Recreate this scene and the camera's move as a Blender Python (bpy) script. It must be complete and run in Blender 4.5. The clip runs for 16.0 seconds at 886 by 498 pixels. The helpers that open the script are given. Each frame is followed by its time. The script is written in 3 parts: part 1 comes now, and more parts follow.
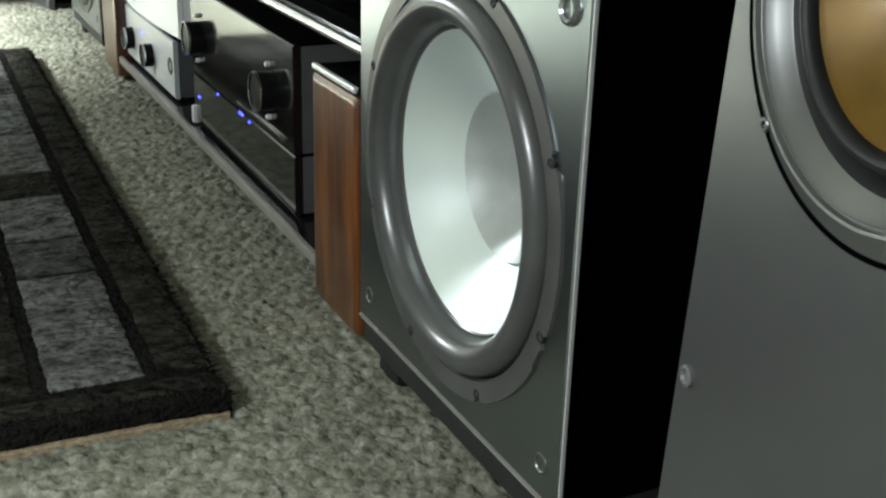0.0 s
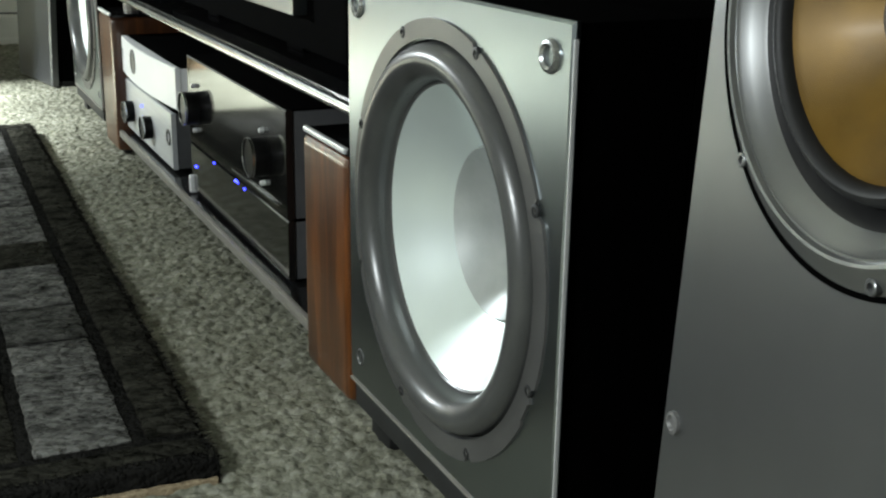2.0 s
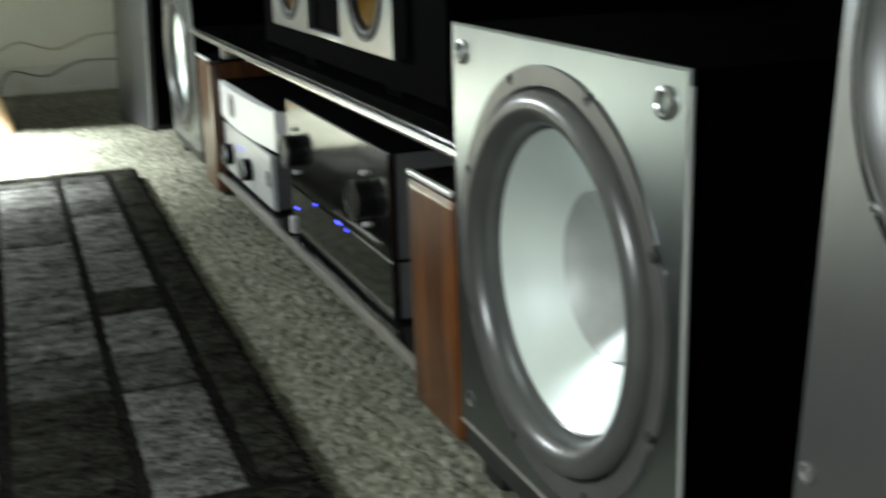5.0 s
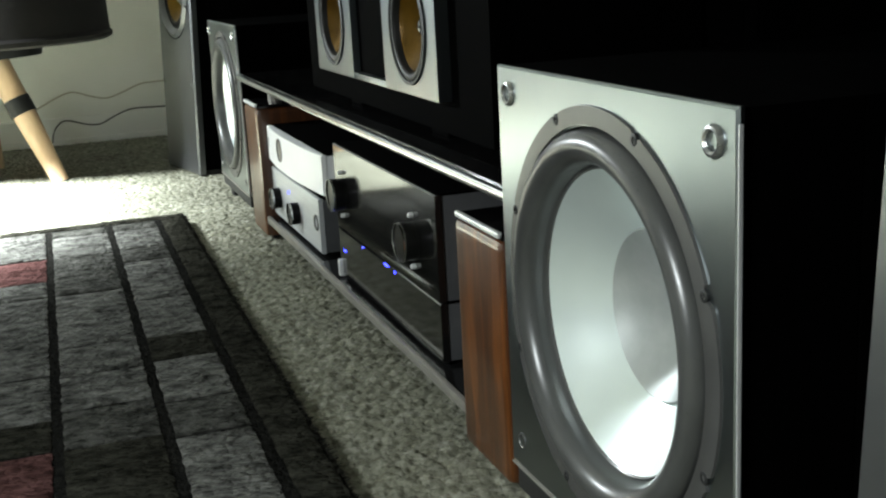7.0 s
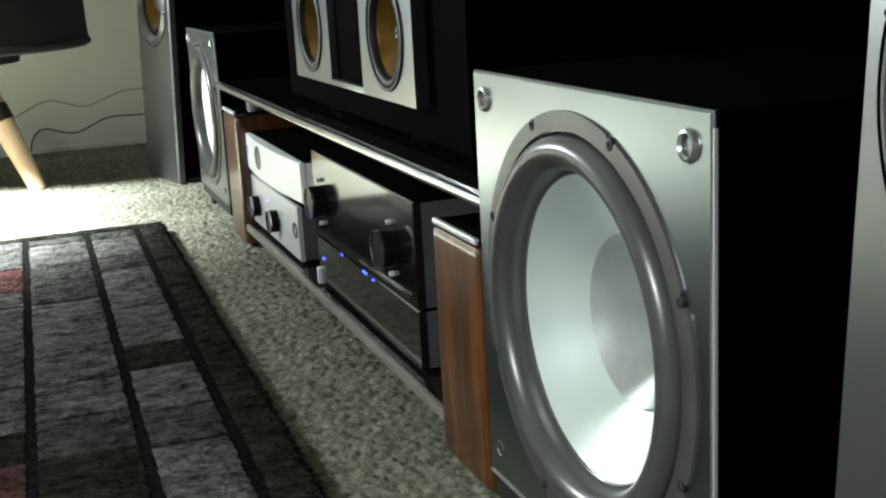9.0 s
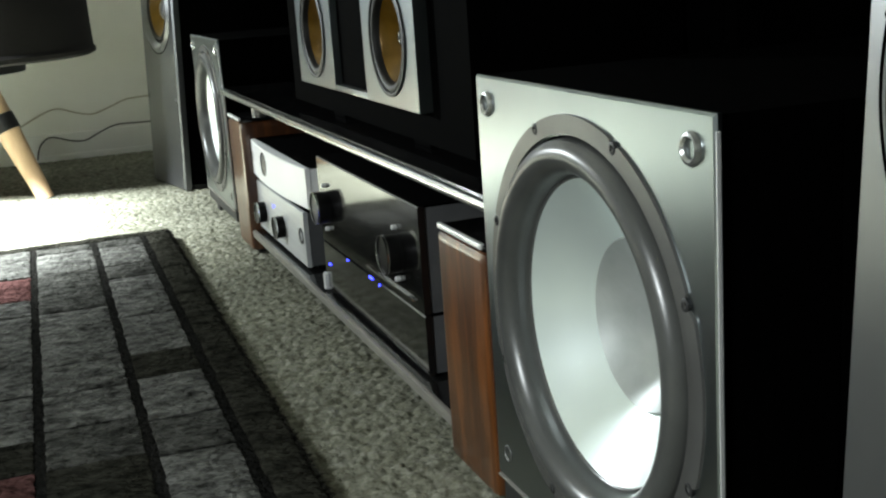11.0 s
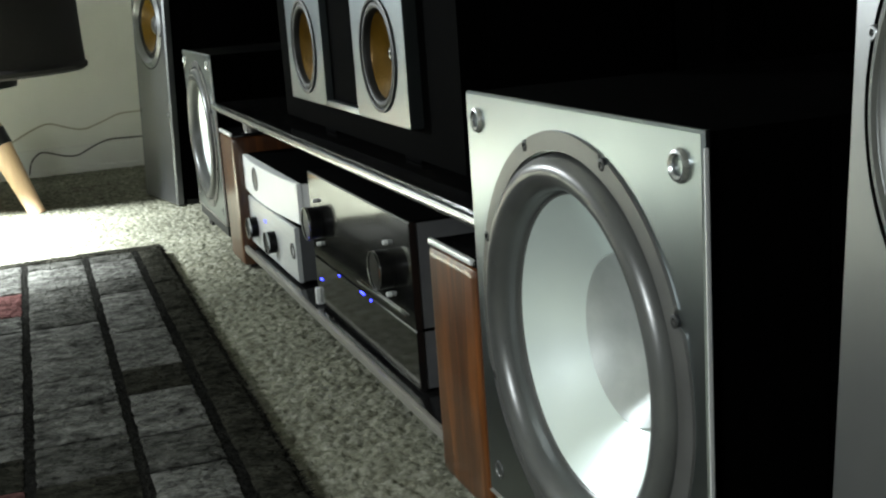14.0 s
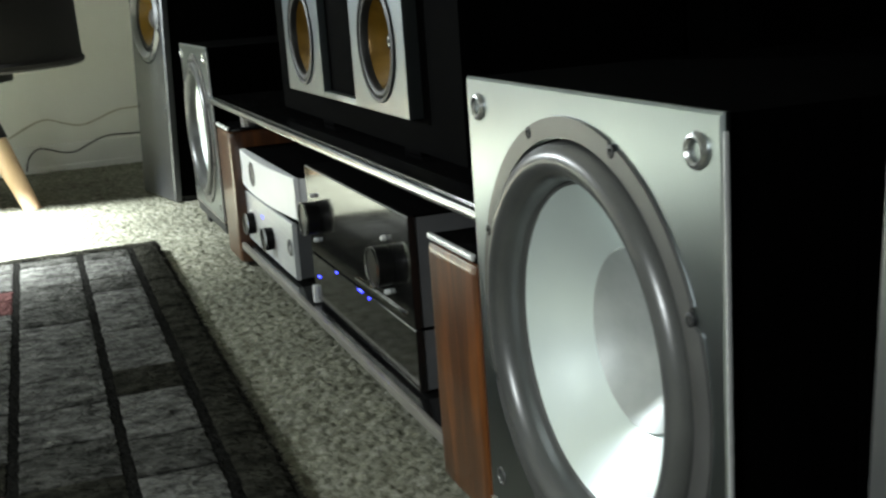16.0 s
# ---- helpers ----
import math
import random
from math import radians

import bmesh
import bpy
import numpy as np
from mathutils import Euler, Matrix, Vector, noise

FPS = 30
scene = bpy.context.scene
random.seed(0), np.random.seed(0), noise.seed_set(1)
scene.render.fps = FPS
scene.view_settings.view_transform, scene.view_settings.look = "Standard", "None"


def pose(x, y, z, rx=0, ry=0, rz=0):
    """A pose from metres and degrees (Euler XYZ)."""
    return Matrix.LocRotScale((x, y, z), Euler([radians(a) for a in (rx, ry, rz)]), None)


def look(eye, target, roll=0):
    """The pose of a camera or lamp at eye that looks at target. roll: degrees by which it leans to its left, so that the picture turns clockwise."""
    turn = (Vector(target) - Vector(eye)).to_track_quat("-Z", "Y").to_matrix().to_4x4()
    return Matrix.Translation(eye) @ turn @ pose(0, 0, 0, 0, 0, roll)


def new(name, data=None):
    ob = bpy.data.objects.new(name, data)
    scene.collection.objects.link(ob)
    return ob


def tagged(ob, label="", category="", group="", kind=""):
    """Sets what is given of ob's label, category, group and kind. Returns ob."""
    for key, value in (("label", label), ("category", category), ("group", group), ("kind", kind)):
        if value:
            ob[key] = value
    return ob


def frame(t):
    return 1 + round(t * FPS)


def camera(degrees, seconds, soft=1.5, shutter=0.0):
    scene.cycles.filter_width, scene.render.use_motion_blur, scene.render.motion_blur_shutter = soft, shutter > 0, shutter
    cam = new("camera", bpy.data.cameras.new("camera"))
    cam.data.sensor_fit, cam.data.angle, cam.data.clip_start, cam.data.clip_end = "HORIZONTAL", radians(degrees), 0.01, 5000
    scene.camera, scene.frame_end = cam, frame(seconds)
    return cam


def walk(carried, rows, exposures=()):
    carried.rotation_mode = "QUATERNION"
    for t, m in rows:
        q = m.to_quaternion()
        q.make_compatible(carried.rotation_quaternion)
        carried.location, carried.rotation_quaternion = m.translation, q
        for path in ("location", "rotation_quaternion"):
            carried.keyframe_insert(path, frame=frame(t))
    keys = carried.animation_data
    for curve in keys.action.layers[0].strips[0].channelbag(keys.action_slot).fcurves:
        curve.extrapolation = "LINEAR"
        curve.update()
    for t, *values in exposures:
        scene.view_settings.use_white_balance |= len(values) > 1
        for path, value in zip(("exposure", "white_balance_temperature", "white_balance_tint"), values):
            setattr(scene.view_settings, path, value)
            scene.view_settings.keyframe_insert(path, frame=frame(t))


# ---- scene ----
cam = camera(41.5, 16.0, 2.2, 0.5)
PATH = [
    (0, (-0.377, -0.579, 0.52), (0.444, 1.094, -0.206), 1.7),
    (0.5, (-0.375, -0.569, 0.497), (0.463, 1.124, -0.161), 0.8),
    (1, (-0.371, -0.573, 0.496), (0.457, 1.137, -0.131), 1.4),
    (1.5, (-0.363, -0.579, 0.501), (0.464, 1.136, -0.111), 0.8),
    (2, (-0.36, -0.582, 0.5), (0.464, 1.139, -0.099), 0.9),
    (2.5, (-0.359, -0.583, 0.5), (0.476, 1.134, -0.096), 1.0),
    (3, (-0.355, -0.583, 0.498), (0.475, 1.136, -0.098), 0.7),
    (3.5, (-0.355, -0.584, 0.497), (0.466, 1.141, -0.096), 0.3),
    (4, (-0.355, -0.583, 0.499), (0.471, 1.143, -0.082), 0.7),
    (4.5, (-0.357, -0.582, 0.499), (0.462, 1.148, -0.08), 0.6),
    (5, (-0.379, -0.575, 0.516), (0.317, 1.216, -0.04), -1.7),
    (5.2, (-0.386, -0.577, 0.519), (0.239, 1.248, -0.007), -2.5),
    (7.5, (-0.379, -0.574, 0.518), (0.254, 1.259, 0.032), -3.3),
    (8, (-0.378, -0.574, 0.519), (0.267, 1.257, 0.037), -3.2),
    (8.5, (-0.375, -0.573, 0.517), (0.274, 1.258, 0.038), -3.5),
    (9, (-0.373, -0.57, 0.515), (0.286, 1.257, 0.039), -3.2),
    (11.5, (-0.368, -0.569, 0.517), (0.277, 1.265, 0.048), -4.2),
    (12, (-0.367, -0.571, 0.517), (0.28, 1.263, 0.05), -4.3),
    (12.5, (-0.368, -0.572, 0.516), (0.283, 1.261, 0.051), -4.4),
    (13, (-0.367, -0.57, 0.518), (0.276, 1.268, 0.061), -4.1),
    (13.5, (-0.369, -0.571, 0.519), (0.282, 1.265, 0.065), -4.1),
    (14, (-0.367, -0.57, 0.519), (0.294, 1.264, 0.069), -4.1),
    (14.5, (-0.368, -0.57, 0.518), (0.296, 1.264, 0.074), -4.2),
    (15, (-0.367, -0.569, 0.517), (0.302, 1.262, 0.074), -3.8),
    (15.5, (-0.367, -0.568, 0.518), (0.309, 1.262, 0.078), -3.8),
    (15.8, (-0.36, -0.552, 0.513), (0.319, 1.272, 0.053), -3.2),
    (16, (-0.346, -0.523, 0.503), (0.308, 1.313, 0.052), -4.1),
]
walk(cam, [(t, look(eye, target, roll)) for t, eye, target, roll in PATH])

# ---- light ----
world = bpy.data.worlds.new("world")
scene.world = world
world.use_nodes = True
world.node_tree.nodes["Background"].inputs[0].default_value = (0.9, 0.95, 1.0, 1)
world.node_tree.nodes["Background"].inputs[1].default_value = 0.0015


def lamp_light(name, kind, m, watts, colour, size):
    data = bpy.data.lights.new(name, kind)
    data.energy, data.color = watts, colour
    if kind == "AREA":
        data.shape, data.size = "DISK", size
    else:
        data.shadow_soft_size = size
    ob = new(name, data)
    ob.matrix_world = m
    return ob


# a low shaded lamp beyond the rug and a room lamp behind the camera, both outside the view
shaded = lamp_light("shaded_light", "SPOT", look((-0.95, 2.14, 0.70), (-0.95, 2.16, 0.0)), 1050, (0.90, 0.97, 0.98), 0.04)
shaded.data.spot_size, shaded.data.spot_blend = radians(122), 0.75
lamp_light("shade_glow", "POINT", pose(-0.95, 2.14, 0.74), 64, (0.89, 0.97, 1.0), 0.06)
lamp_light("room_light", "AREA", look((-0.95, -0.30, 0.68), (-0.90, -0.26, 0.0)), 22.5, (0.90, 0.97, 0.98), 0.22)


# ---- materials ----
def nodes_of(name):
    m = bpy.data.materials.new(name)
    m.use_nodes = True
    nt = m.node_tree
    return m, nt, nt.nodes["Principled BSDF"]


def add(nt, kind, **inputs):
    n = nt.nodes.new(kind)
    for k, v in inputs.items():
        n.inputs[k].default_value = v
    return n


def ramp(nt, source, stops):
    r = nt.nodes.new("ShaderNodeValToRGB")
    el = r.color_ramp.elements
    while len(el) < len(stops):
        el.new(0.5)
    for e, (p, c) in zip(el, stops):
        e.position, e.color = p, (*c, 1)
    nt.links.new(source, r.inputs[0])
    return r.outputs[0]


def surface(name, dark, light, rough=0.5, metal=0.0, scale=40.0, detail=4.0, bump=0.0, bump_scale=200.0, stretch=(1, 1, 1), coat=0.0, spread=0.06, spec=0.5):
    """A two-scale surface: broad mottling and fine grain in colour, roughness and relief."""
    m, nt, p = nodes_of(name)
    tc = add(nt, "ShaderNodeTexCoord")
    mp = add(nt, "ShaderNodeMapping", Scale=stretch)
    nt.links.new(tc.outputs["Object"], mp.inputs[0])
    big = add(nt, "ShaderNodeTexNoise", Scale=scale, Detail=detail, Roughness=0.6)
    fine = add(nt, "ShaderNodeTexNoise", Scale=bump_scale, Detail=3.0)
    nt.links.new(mp.outputs[0], big.inputs["Vector"])
    nt.links.new(mp.outputs[0], fine.inputs["Vector"])
    nt.links.new(ramp(nt, big.outputs["Fac"], [(0.3, dark), (0.7, light)]), p.inputs["Base Color"])
    r = add(nt, "ShaderNodeMapRange", **{"To Min": max(rough - spread, 0.02), "To Max": min(rough + spread, 1.0)})
    nt.links.new(fine.outputs["Fac"], r.inputs["Value"])
    nt.links.new(r.outputs[0], p.inputs["Roughness"])
    p.inputs["Metallic"].default_value = metal
    p.inputs["Coat Weight"].default_value = coat
    p.inputs["Specular IOR Level"].default_value = spec
    if bump:
        b = add(nt, "ShaderNodeBump", Strength=bump, Distance=0.001)
        nt.links.new(fine.outputs["Fac"], b.inputs["Height"])
        nt.links.new(b.outputs[0], p.inputs["Normal"])
    return m


def carpet_material(name, stops, loop=260.0, height=0.006, wear=4.0, stretch=(1, 1, 1)):
    """Looped pile: cells of yarn with their own shade, dark between."""
    m, nt, p = nodes_of(name)
    tc = add(nt, "ShaderNodeTexCoord")
    mp = add(nt, "ShaderNodeMapping", Scale=stretch)
    nt.links.new(tc.outputs["Object"], mp.inputs[0])
    warp = add(nt, "ShaderNodeTexNoise", Scale=60.0, Detail=2.0)
    nt.links.new(tc.outputs["Object"], warp.inputs["Vector"])
    mixv = add(nt, "ShaderNodeMix")
    mixv.data_type = "VECTOR"
    mixv.inputs[0].default_value = 0.012
    nt.links.new(mp.outputs[0], mixv.inputs[4])
    nt.links.new(warp.outputs["Color"], mixv.inputs[5])
    cells = add(nt, "ShaderNodeTexVoronoi", Scale=loop)
    nt.links.new(mixv.outputs[1], cells.inputs["Vector"])
    n = add(nt, "ShaderNodeTexNoise", Scale=loop * 0.45, Detail=5.0, Roughness=0.7)
    nt.links.new(mp.outputs[0], n.inputs["Vector"])
    broad = add(nt, "ShaderNodeTexNoise", Scale=wear, Detail=3.0)
    nt.links.new(tc.outputs["Object"], broad.inputs["Vector"])
    colour = ramp(nt, n.outputs["Fac"], stops)
    shade = add(nt, "ShaderNodeMapRange", **{"From Min": 0.3, "From Max": 0.7, "To Min": 0.8, "To Max": 1.15})
    nt.links.new(broad.outputs["Fac"], shade.inputs["Value"])
    mul = add(nt, "ShaderNodeMix")
    mul.data_type, mul.blend_type = "RGBA", "MULTIPLY"
    mul.inputs[0].default_value = 1.0
    nt.links.new(colour, mul.inputs[6])
    nt.links.new(shade.outputs[0], mul.inputs[7])
    nt.links.new(mul.outputs[2], p.inputs["Base Color"])
    p.inputs["Roughness"].default_value = 0.95
    p.inputs["Specular IOR Level"].default_value = 0.0
    h = add(nt, "ShaderNodeMath", **{})
    h.operation = "SUBTRACT"
    nt.links.new(n.outputs["Fac"], h.inputs[0])
    nt.links.new(cells.outputs["Distance"], h.inputs[1])
    b = add(nt, "ShaderNodeBump", Strength=1.0, Distance=height * 0.4)
    nt.links.new(h.outputs[0], b.inputs["Height"])
    nt.links.new(b.outputs[0], p.inputs["Normal"])
    return m


def wood_material(name, stops, scale=18.0, rough=0.3, coat=1.0):
    m, nt, p = nodes_of(name)
    tc = add(nt, "ShaderNodeTexCoord")
    mp = add(nt, "ShaderNodeMapping", Scale=(2.6, 2.6, 0.25))
    nt.links.new(tc.outputs["Object"], mp.inputs[0])
    n = add(nt, "ShaderNodeTexNoise", Scale=scale, Detail=6.0, Roughness=0.65, Distortion=0.6)
    nt.links.new(mp.outputs[0], n.inputs["Vector"])
    nt.links.new(ramp(nt, n.outputs["Fac"], stops), p.inputs["Base Color"])
    p.inputs["Roughness"].default_value = rough
    p.inputs["Coat Weight"].default_value = coat
    p.inputs["Coat Roughness"].default_value = 0.12
    b = add(nt, "ShaderNodeBump", Strength=0.15, Distance=0.001)
    nt.links.new(n.outputs["Fac"], b.inputs["Height"])
    nt.links.new(b.outputs[0], p.inputs["Normal"])
    return m


def glow(name, colour, strength):
    m, nt, p = nodes_of(name)
    p.inputs["Base Color"].default_value = (*colour, 1)
    p.inputs["Emission Color"].default_value = (*colour, 1)
    p.inputs["Emission Strength"].default_value = strength
    return m


def weave_material(name, dark, light, rough=0.45):
    """Woven cone: a fine crosswise weave under a thin gloss."""
    m, nt, p = nodes_of(name)
    tc = add(nt, "ShaderNodeTexCoord")
    heights = []
    for turn in (0.0, math.pi / 2):
        mp = add(nt, "ShaderNodeMapping", Rotation=(turn + 0.78, 0, 0))
        nt.links.new(tc.outputs["Object"], mp.inputs[0])
        w = add(nt, "ShaderNodeTexWave", Scale=420.0, Distortion=0.3)
        w.bands_direction = "Y"
        nt.links.new(mp.outputs[0], w.inputs["Vector"])
        heights.append(w.outputs["Fac"])
    s = add(nt, "ShaderNodeMath")
    s.operation = "MULTIPLY"
    nt.links.new(heights[0], s.inputs[0])
    nt.links.new(heights[1], s.inputs[1])
    n = add(nt, "ShaderNodeTexNoise", Scale=35.0, Detail=4.0)
    nt.links.new(tc.outputs["Object"], n.inputs["Vector"])
    t = add(nt, "ShaderNodeMath")
    t.operation = "MULTIPLY_ADD"
    t.inputs[1].default_value = 0.25
    nt.links.new(s.outputs[0], t.inputs[0])
    nt.links.new(n.outputs["Fac"], t.inputs[2])
    nt.links.new(ramp(nt, t.outputs[0], [(0.3, dark), (0.8, light)]), p.inputs["Base Color"])
    p.inputs["Roughness"].default_value = rough
    p.inputs["Metallic"].default_value = 0.35
    p.inputs["Coat Weight"].default_value = 0.05
    p.inputs["Coat Roughness"].default_value = 0.2
    b = add(nt, "ShaderNodeBump", Strength=0.12, Distance=0.0005)
    nt.links.new(s.outputs[0], b.inputs["Height"])
    nt.links.new(b.outputs[0], p.inputs["Normal"])
    return m


CARPET = carpet_material("carpet", [(0.30, (0.066, 0.066, 0.047)), (0.45, (0.142, 0.142, 0.108)), (0.56, (0.197, 0.197, 0.156)), (0.72, (0.290, 0.290, 0.243))], 130.0, 0.005)
RUG_DARK = carpet_material("rug_dark_pile", [(0.34, (0.0055, 0.0056, 0.0045)), (0.66, (0.030, 0.0295, 0.0235))], 135.0, 0.013, 14.0, (0.6, 1, 1))
RUG_BLACK = carpet_material("rug_black_pile", [(0.3, (0.004, 0.004, 0.0036)), (0.7, (0.014, 0.0138, 0.0125))], 200.0, 0.006, 9.0)
RUG_GREY = carpet_material("rug_grey_pile", [(0.34, (0.020, 0.020, 0.018)), (0.66, (0.125, 0.125, 0.115))], 135.0, 0.013, 14.0, (0.6, 1, 1))
RUG_SLATE = carpet_material("rug_slate_pile", [(0.34, (0.012, 0.012, 0.0105)), (0.66, (0.074, 0.074, 0.067))], 135.0, 0.013, 14.0, (0.6, 1, 1))
RUG_RED = carpet_material("rug_red_pile", [(0.34, (0.022, 0.011, 0.010)), (0.66, (0.095, 0.048, 0.045))], 135.0, 0.013, 14.0, (0.6, 1, 1))
RUG_TRIM = carpet_material("rug_binding", [(0.3, (0.12, 0.09, 0.055)), (0.7, (0.34, 0.275, 0.18))], 420.0, 0.002, 9.0)
SILVER = surface("silver_lacquer", (0.275, 0.31, 0.325), (0.31, 0.345, 0.36), 0.28, 1.0, 6.0, 3.0, 0.0, 60.0, (1, 1, 1), 0.0, 0.003)
SILVER_DULL = surface("grey_metallic_lacquer", (0.155, 0.160, 0.163), (0.185, 0.190, 0.193), 0.34, 0.85, 6.0, 3.0, 0.0, 300.0, (1, 1, 1), 0.0, 0.012)
RING_LIGHT = surface("polished_driver_ring", (0.20, 0.205, 0.205), (0.25, 0.255, 0.255), 0.30, 0.85, 10.0, 3.0, 0.0, 60.0, (1, 1, 1), 0.0, 0.01)
SOCKET = surface("nickel_socket", (0.36, 0.37, 0.37), (0.46, 0.47, 0.47), 0.25, 0.9, 40.0, 3.0)
PEG = surface("pale_grey_plastic", (0.085, 0.085, 0.083), (0.12, 0.12, 0.117), 0.5, 0.2, 160.0, 4.0)
RING = surface("driver_frame_grey", (0.10, 0.10, 0.098), (0.14, 0.14, 0.136), 0.38, 0.6, 10.0, 3.0, 0.01, 600.0)
SURROUND = surface("grey_rubber_surround", (0.040, 0.041, 0.040), (0.064, 0.066, 0.064), 0.30, 0.0, 12.0, 3.0, 0.04, 500.0, (1, 1, 1), 0.0, 0.06, 0.6)
BLACK_RUBBER = surface("black_rubber", (0.008, 0.008, 0.008), (0.015, 0.015, 0.015), 0.5, 0.0, 20.0, 3.0, 0.05, 500.0, (1, 1, 1), 0.0, 0.06, 0.25)
CONE = surface("aluminium_cone", (0.74, 0.825, 0.81), (0.80, 0.885, 0.87), 0.32, 0.6, 9.0, 3.0, 0.0, 300.0, (1, 1, 1), 0.0, 0.02)
CAP = surface("aluminium_dust_cap", (0.38, 0.405, 0.40), (0.49, 0.515, 0.51), 0.42, 0.55, 26.0, 5.0, 0.0, 300.0, (1, 1, 1), 0.0, 0.03)
WEAVE_GLOSS = weave_material("amber_woven_cone_gloss", (0.11, 0.055, 0.004), (0.21, 0.11, 0.010), 0.20)
WEAVE = weave_material("amber_woven_cone", (0.080, 0.042, 0.0012), (0.150, 0.080, 0.0026), 0.42)
BLACK_BOX = surface("black_ash_veneer", (0.0005, 0.0005, 0.0005), (0.0010, 0.0010, 0.0010), 0.85, 0.0, 30.0, 5.0, 0.15, 300.0, (6, 6, 0.5), 0.0, 0.06, 0.01)
BLACK_GLOSS = surface("black_gloss", (0.004, 0.004, 0.004), (0.009, 0.009, 0.009), 0.10, 0.0, 5.0, 3.0, 0.0, 90.0, (1, 1, 1), 0.2, 0.03)
BLACK_METAL = surface("black_painted_steel", (0.010, 0.0105, 0.011), (0.018, 0.0185, 0.019), 0.5, 0.2, 25.0, 4.0, 0.08, 900.0)
GREY_SIDE = surface("dark_grey_case", (0.050, 0.052, 0.055), (0.066, 0.068, 0.071), 0.55, 0.1, 25.0, 4.0, 0.08, 900.0)
WHITE_FACE = surface("white_enamel", (0.82, 0.83, 0.83), (0.88, 0.89, 0.89), 0.35, 0.0, 8.0, 3.0, 0.02, 600.0)
SILVER_FACE = surface("brushed_silver_face", (0.55, 0.57, 0.58), (0.64, 0.66, 0.67), 0.38, 0.5, 30.0, 4.0, 0.05, 300.0, (1, 0.15, 5))
KNOB_BLACK = surface("black_knob_satin", (0.003, 0.003, 0.003), (0.006, 0.006, 0.006), 0.30, 0.0, 60.0, 3.0, 0.0, 300.0, (1, 1, 1), 0.0, 0.04, 0.12)
CHROME = surface("chrome", (0.75, 0.76, 0.77), (0.85, 0.86, 0.87), 0.12, 1.0, 8.0, 2.0, 0.0, 300.0)
SATIN = surface("bright_satin_metal", (0.80, 0.81, 0.81), (0.88, 0.89, 0.89), 0.36, 0.5, 30.0, 3.0, 0.0, 300.0)
RAIL_METAL = surface("polished_rail_metal", (0.50, 0.51, 0.51), (0.60, 0.61, 0.61), 0.22, 0.95, 40.0, 4.0, 0.0, 300.0, (4, 0.4, 4))
ALU_EDGE = surface("satin_aluminium", (0.27, 0.255, 0.225), (0.36, 0.345, 0.31), 0.34, 0.45, 40.0, 4.0, 0.05, 400.0, (4, 0.4, 4))
POST_WOOD = wood_material("stained_cherry_wood", [(0.28, (0.017, 0.005, 0.0012)), (0.5, (0.074, 0.022, 0.0032)), (0.72, (0.18, 0.055, 0.007))], 18.0, 0.4, 0.7)
LEG_WOOD = wood_material("pale_beech", [(0.25, (0.52, 0.34, 0.20)), (0.75, (0.72, 0.52, 0.33))], 10.0, 0.45, 0.1)
WALL_WHITE = surface("warm_white_wall_paint", (0.72, 0.72, 0.655), (0.79, 0.79, 0.725), 0.85, 0.0, 3.0, 4.0, 0.25, 180.0)
WALL_DARK = surface("charcoal_wall_paint", (0.0014, 0.0017, 0.0012), (0.0022, 0.0027, 0.002), 0.95, 0.0, 3.0, 4.0, 0.2, 180.0, (1, 1, 1), 0.0, 0.03, 0.03)
TRIM_WHITE = surface("white_gloss_trim", (0.76, 0.76, 0.71), (0.83, 0.83, 0.78), 0.4, 0.0, 6.0, 3.0, 0.05, 300.0)
SHADE = surface("dark_brown_lamp_fabric", (0.004, 0.0032, 0.0026), (0.009, 0.0068, 0.0055), 0.95, 0.0, 60.0, 4.0, 0.5, 700.0, (1, 1, 4))
BLUE = glow("blue_led", (0.03, 0.04, 1.0), 9.0)
CABLE_DARK = surface("grey_cable", (0.05, 0.05, 0.045), (0.09, 0.09, 0.08), 0.5)
CABLE_SHADOW = surface("cable_shadow_tan", (0.40, 0.37, 0.27), (0.46, 0.43, 0.33), 0.5)
MARK = surface("grey_print", (0.10, 0.10, 0.10), (0.14, 0.14, 0.14), 0.6)


# ---- building blocks ----
def thing(name, m, label, category, group="", kind=""):
    ob = new(name)
    ob.empty_display_size = 0.05
    ob.matrix_world = m
    return tagged(ob, label, category, group, kind)


def part(name, bm, material, parent=None, label="", smooth=True):
    me = bpy.data.meshes.new(name)
    bmesh.ops.recalc_face_normals(bm, faces=bm.faces)
    if smooth:
        for f in bm.faces:
            f.smooth = True
        for e in bm.edges:
            if len(e.link_faces) == 2 and e.calc_face_angle(0) > 0.6:
                e.smooth = False
    bm.to_mesh(me)
    bm.free()
    me.materials.append(material)
    ob = new(name, me)
    if parent:
        ob.parent = parent
    if label:
        ob["label"] = label
    return ob


def block(lo, hi, bevel=0.0, segments=2, bm=None):
    bm = bm or bmesh.new()
    c = [(a + b) / 2 for a, b in zip(lo, hi)]
    made = bmesh.ops.create_cube(bm, size=1.0, matrix=Matrix.Translation(c) @ Matrix.Diagonal([b - a for a, b in zip(lo, hi)] + [1]))
    if bevel:
        edges = {e for v in made["verts"] for e in v.link_edges}
        bmesh.ops.bevel(bm, geom=list(edges), offset=bevel, segments=segments, profile=0.7, affect="EDGES")
    return bm


